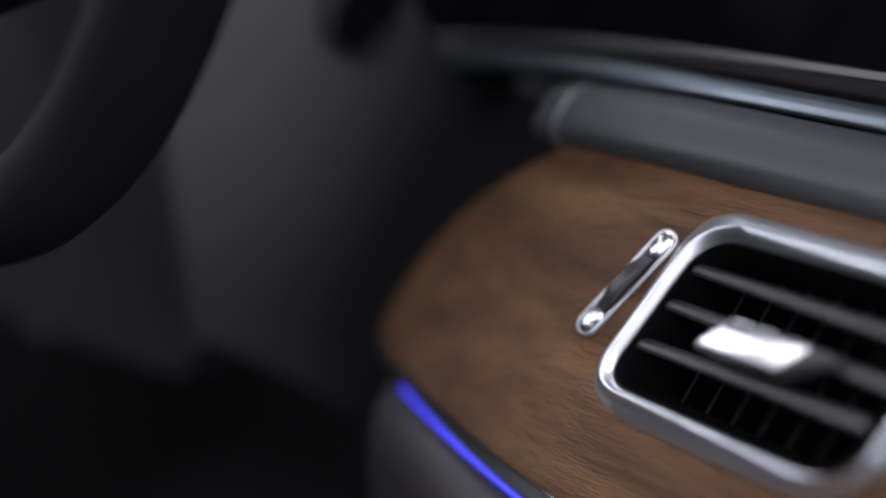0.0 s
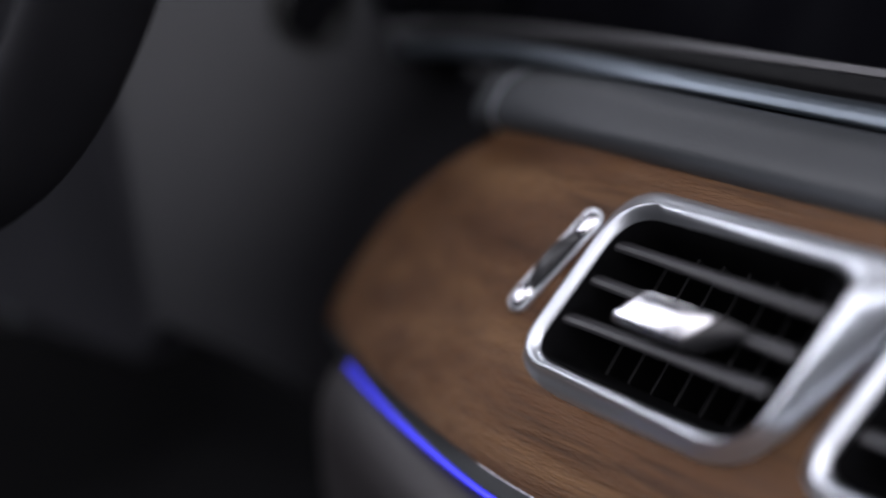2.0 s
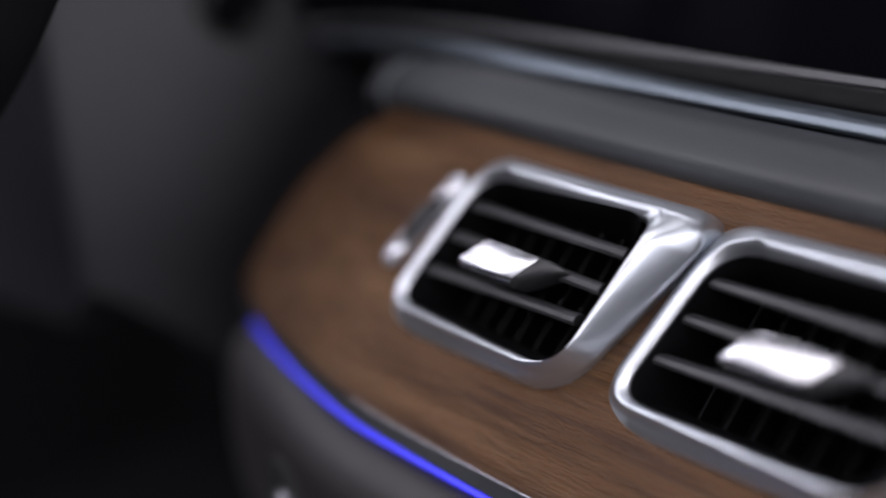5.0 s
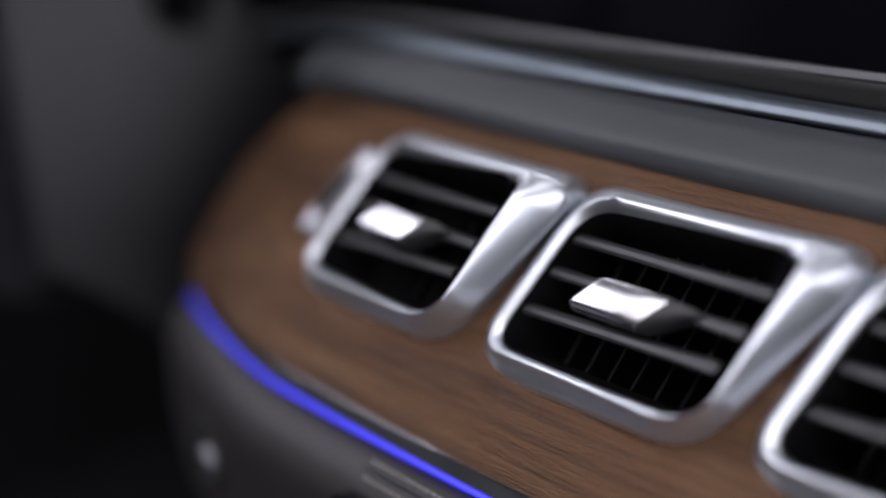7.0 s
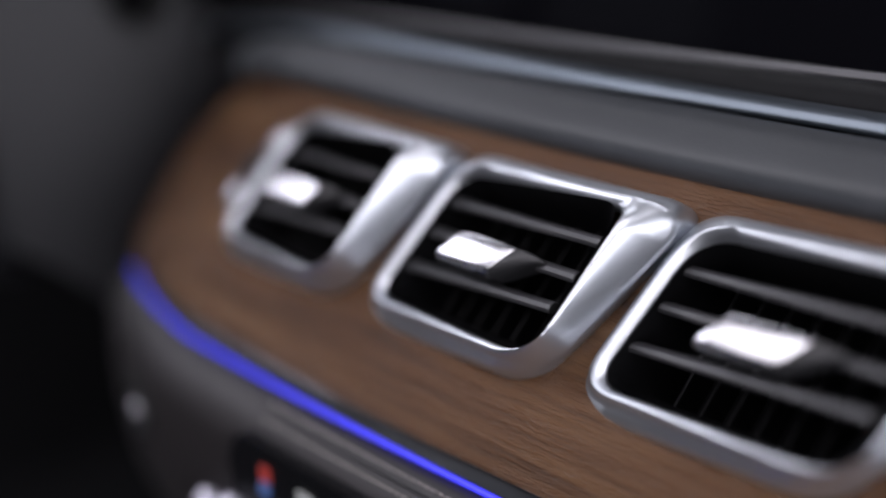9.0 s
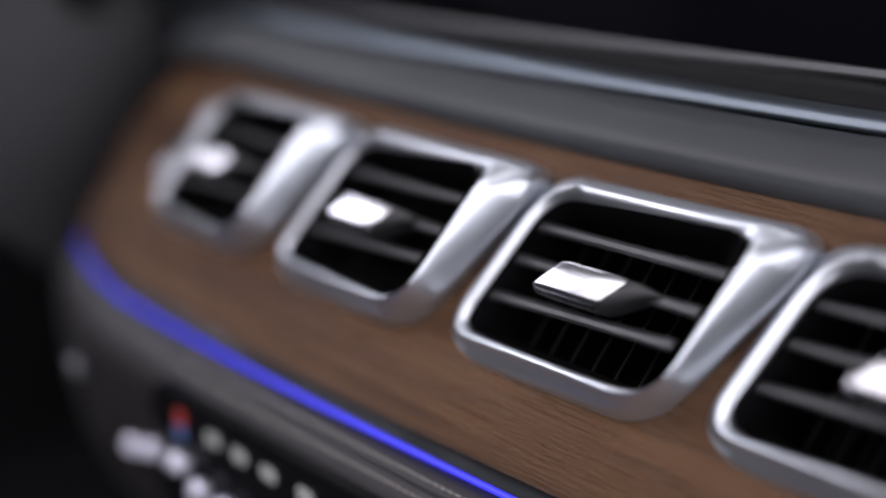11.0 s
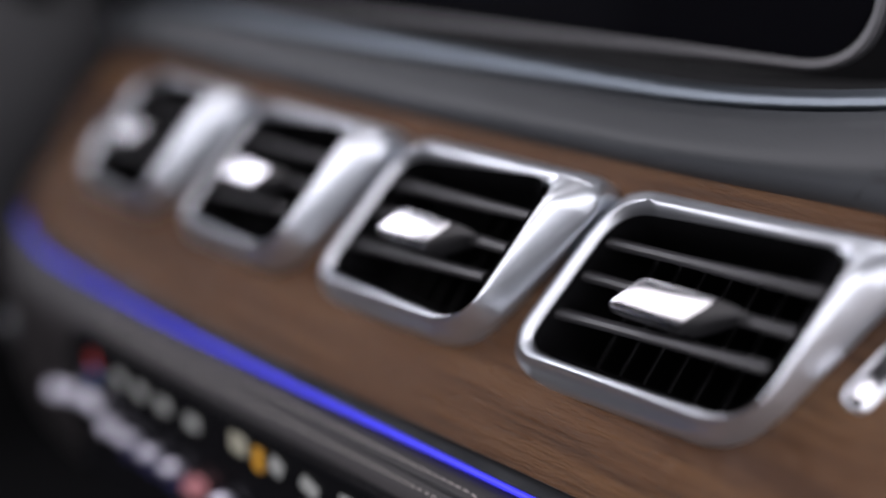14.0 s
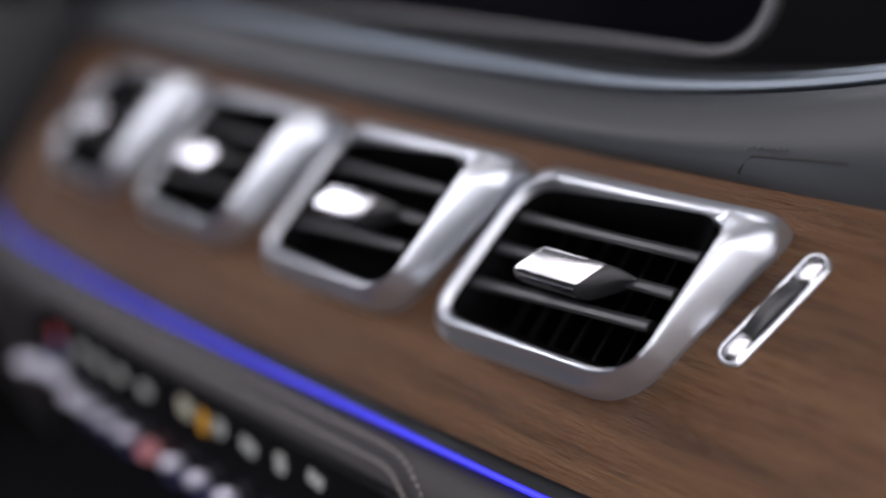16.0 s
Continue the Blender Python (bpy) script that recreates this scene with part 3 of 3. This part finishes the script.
tagged(part("pad_stitching", bm, PAD_THREAD, dash, "grey stitches along the pad seam"), kind="stuff")

# ---- steering column, stalk and wheel ----
column = base("steering_column")
tagged(column, "charcoal steering column cowl with fine seams", "steering column")


def wall(u, z, out=0.0):
    """The cowl's skin: u 0..1 along its side, past 1 round the nose to the driver's face."""
    lean = -0.12 * (z + 0.04)
    if u <= 1.0:
        p = Vector((-0.378 - 0.072 * u, 0.15 - 0.15 * u, z))
        n = Vector((0.9, -0.432, 0))
    else:
        w = u - 1.0
        a = min(1.0, w / 0.12)
        t = a * 1.02
        n = Vector((0.9 * math.cos(t) + 0.432 * -math.sin(t), -0.432 * math.cos(t) - 0.9 * math.sin(t), 0))
        c = Vector((-0.45, 0.0, z)) - Vector((0.9, -0.432, 0)) * 0.018
        p = c + n * 0.018
        if w > 0.12:
            p = p + Vector((-0.98, 0.02, 0)) * (w - 0.12)
    return p + n * out


def cowl_top(u):
    if u < 0.155:
        return 0.016 + (u + 0.01) * 0.08
    if u < 0.30:
        return 0.029 + ((u - 0.155) / 0.105) ** 1.6 * 0.03
    return min(0.16, 0.072 + (u - 0.30) * 1.2)


def cowl_bottom(u):
    if u < 1.0:
        return -0.103 - 0.16 * (1 - u) ** 1.15
    return -0.103 - 0.18 * (u - 1.0)


us = span(-0.20, -0.02, 8) + span(-0.01, 1.0, 40) + span(1.01, 1.12, 10) + span(1.14, 1.42, 10)
rows = []
for k, (f, out) in enumerate([(0.0, -0.05), (0.0, -0.014), (0.0, -0.004), (0.015, 0.0)] + [(v, 0.0) for v in span(0.06, 0.97, 12)] + [(0.99, -0.0008), (1.0, -0.004), (1.0, -0.05)]):
    rows.append([wall(u, cowl_bottom(u) + (cowl_top(u) - cowl_bottom(u)) * f - (0.002 if k < 2 else 0.0), out) for u in us])
bm = loft(rows, False, (False, False))
part("cowl", bm, COWL, column, "charcoal grained cowl")


def seam_line(points, radius):
    loops = []
    for (u0, z0), (u1, z1) in zip(points, points[1:]):
        for t in span(0, 0.9, 9):
            c = wall(u0 + (u1 - u0) * t, z0 + (z1 - z0) * t, -radius * 0.4)
            loops.append([c + Vector((0.43 * math.cos(a), 0.9 * math.cos(a), math.sin(a))) * radius for a in span(0, 2 * math.pi * 5 / 6, 5)])
    return loft(loops)


part("seam", seam_line([(0.98, 0.056), (0.82, 0.051), (0.655, 0.037), (0.50, 0.018), (0.33, 0.006), (0.16, -0.009)], 0.0008), DARK, column, "fine dark joint")
part("seam", seam_line([(0.50, 0.018), (0.60, -0.015), (0.712, -0.055), (0.80, -0.085), (0.871, -0.112)], 0.0007), DARK, column, "fine dark joint")
part("seam", seam_line([(0.155, 0.029), (0.158, -0.009), (0.160, -0.05)], 0.0005), DARK, column, "fine dark joint")

part("adjuster_tab", block((0.016, 0.008, 0.005), (-0.662, 0.006, -0.166), 0.0015), METAL, column, "small silver adjuster tab")

stalk = base("column_stalk")
tagged(stalk, "black selector stalk on the steering column", "stalk")


def turned(profile, at, axis, steps=28):
    axis = Vector(axis).normalized()
    a = axis.orthogonal().normalized()
    b = axis.cross(a)
    return loft([[Vector(at) + axis * d + (a * math.cos(t) + b * math.sin(t)) * r for t in span(0, 2 * math.pi * (steps - 1) / steps, steps - 1)] for r, d in profile])


root = wall(0.44, 0.052, 0.0)
part("collar", turned(((0.0200, -0.01), (0.0205, 0.002), (0.0200, 0.005), (0.0180, 0.0065), (0.0165, 0.005), (0.0150, 0.001)), root, (0.9, -0.43, 0.12)), BLACK, stalk, "black rubber collar")
part("lever", turned(((0.0140, -0.01), (0.0100, 0.02), (0.0092, 0.04), (0.0088, 0.09), (0.0105, 0.12), (0.010, 0.15), (0.004, 0.155)), root, (0.80, -0.05, 0.62)), GLOSS, stalk, "gloss black lever")

steering = base("steering_wheel")
tagged(steering, "dark leather steering wheel in shadow", "steering wheel")
WHEEL_C, WHEEL_TILT, WHEEL_R = Vector((-0.45, -0.07, 0.17)), radians(15), 0.168
wx, wn = Vector((1, 0, 0)), Vector((0, -math.cos(WHEEL_TILT), math.sin(WHEEL_TILT)))
wy = wn.cross(wx)
loops = []
for t in span(0, 2 * math.pi * 79 / 80, 79):
    c = wx * math.cos(t) + wy * math.sin(t)
    loops.append([WHEEL_C + c * (WHEEL_R + 0.017 * math.cos(a)) + wn * (0.019 * math.sin(a)) for a in span(0, 2 * math.pi * 15 / 16, 15)])
loops.append(loops[0])
part("rim", loft(loops, True, (False, False)), RIM, steering, "black leather rim")
part("airbag_cover", turned(((0.02, -0.035), (0.085, -0.03), (0.092, -0.015), (0.086, 0.0), (0.070, 0.012), (0.04, 0.02), (0.01, 0.022)), WHEEL_C, wn, 48), RIM, steering, "black airbag cover")
part("shaft", turned(((0.035, -0.2), (0.035, -0.02)), WHEEL_C, wn), DARK, steering, "dark column shaft")

# ---- cabin shell ----
def slab(name, size, at, mat, label):
    return tagged(part(name, block(size, at, 0), mat, None, "", False), label, "car interior", kind="structure")


slab("floor", (2.2, 2.6, 0.05), (-0.1, -0.4, -0.75), LINER, "dark carpeted car floor")
slab("ceiling", (2.2, 0.6, 0.05), (-0.1, -1.6, 0.95), LINER, "dark headliner")
slab("wall_rear", (2.2, 0.05, 1.7), (-0.1, -1.9, 0.1), LINER, "dark rear of the cabin")
# Unseen side wall, kept low so it clears the lamp added in front.
slab("wall_right", (0.05, 2.6, 0.32), (1.05, -0.4, -0.59), LINER, "dark low cabin side, cut down to clear the added lamp")
slab("wall_left", (0.05, 2.6, 0.9), (-1.2, -0.4, -0.3), LINER, "dark door panel")
slab("wall_front", (2.2, 0.05, 1.0), (-0.1, 0.5, -0.25), LINER, "dark bulkhead behind the dashboard")
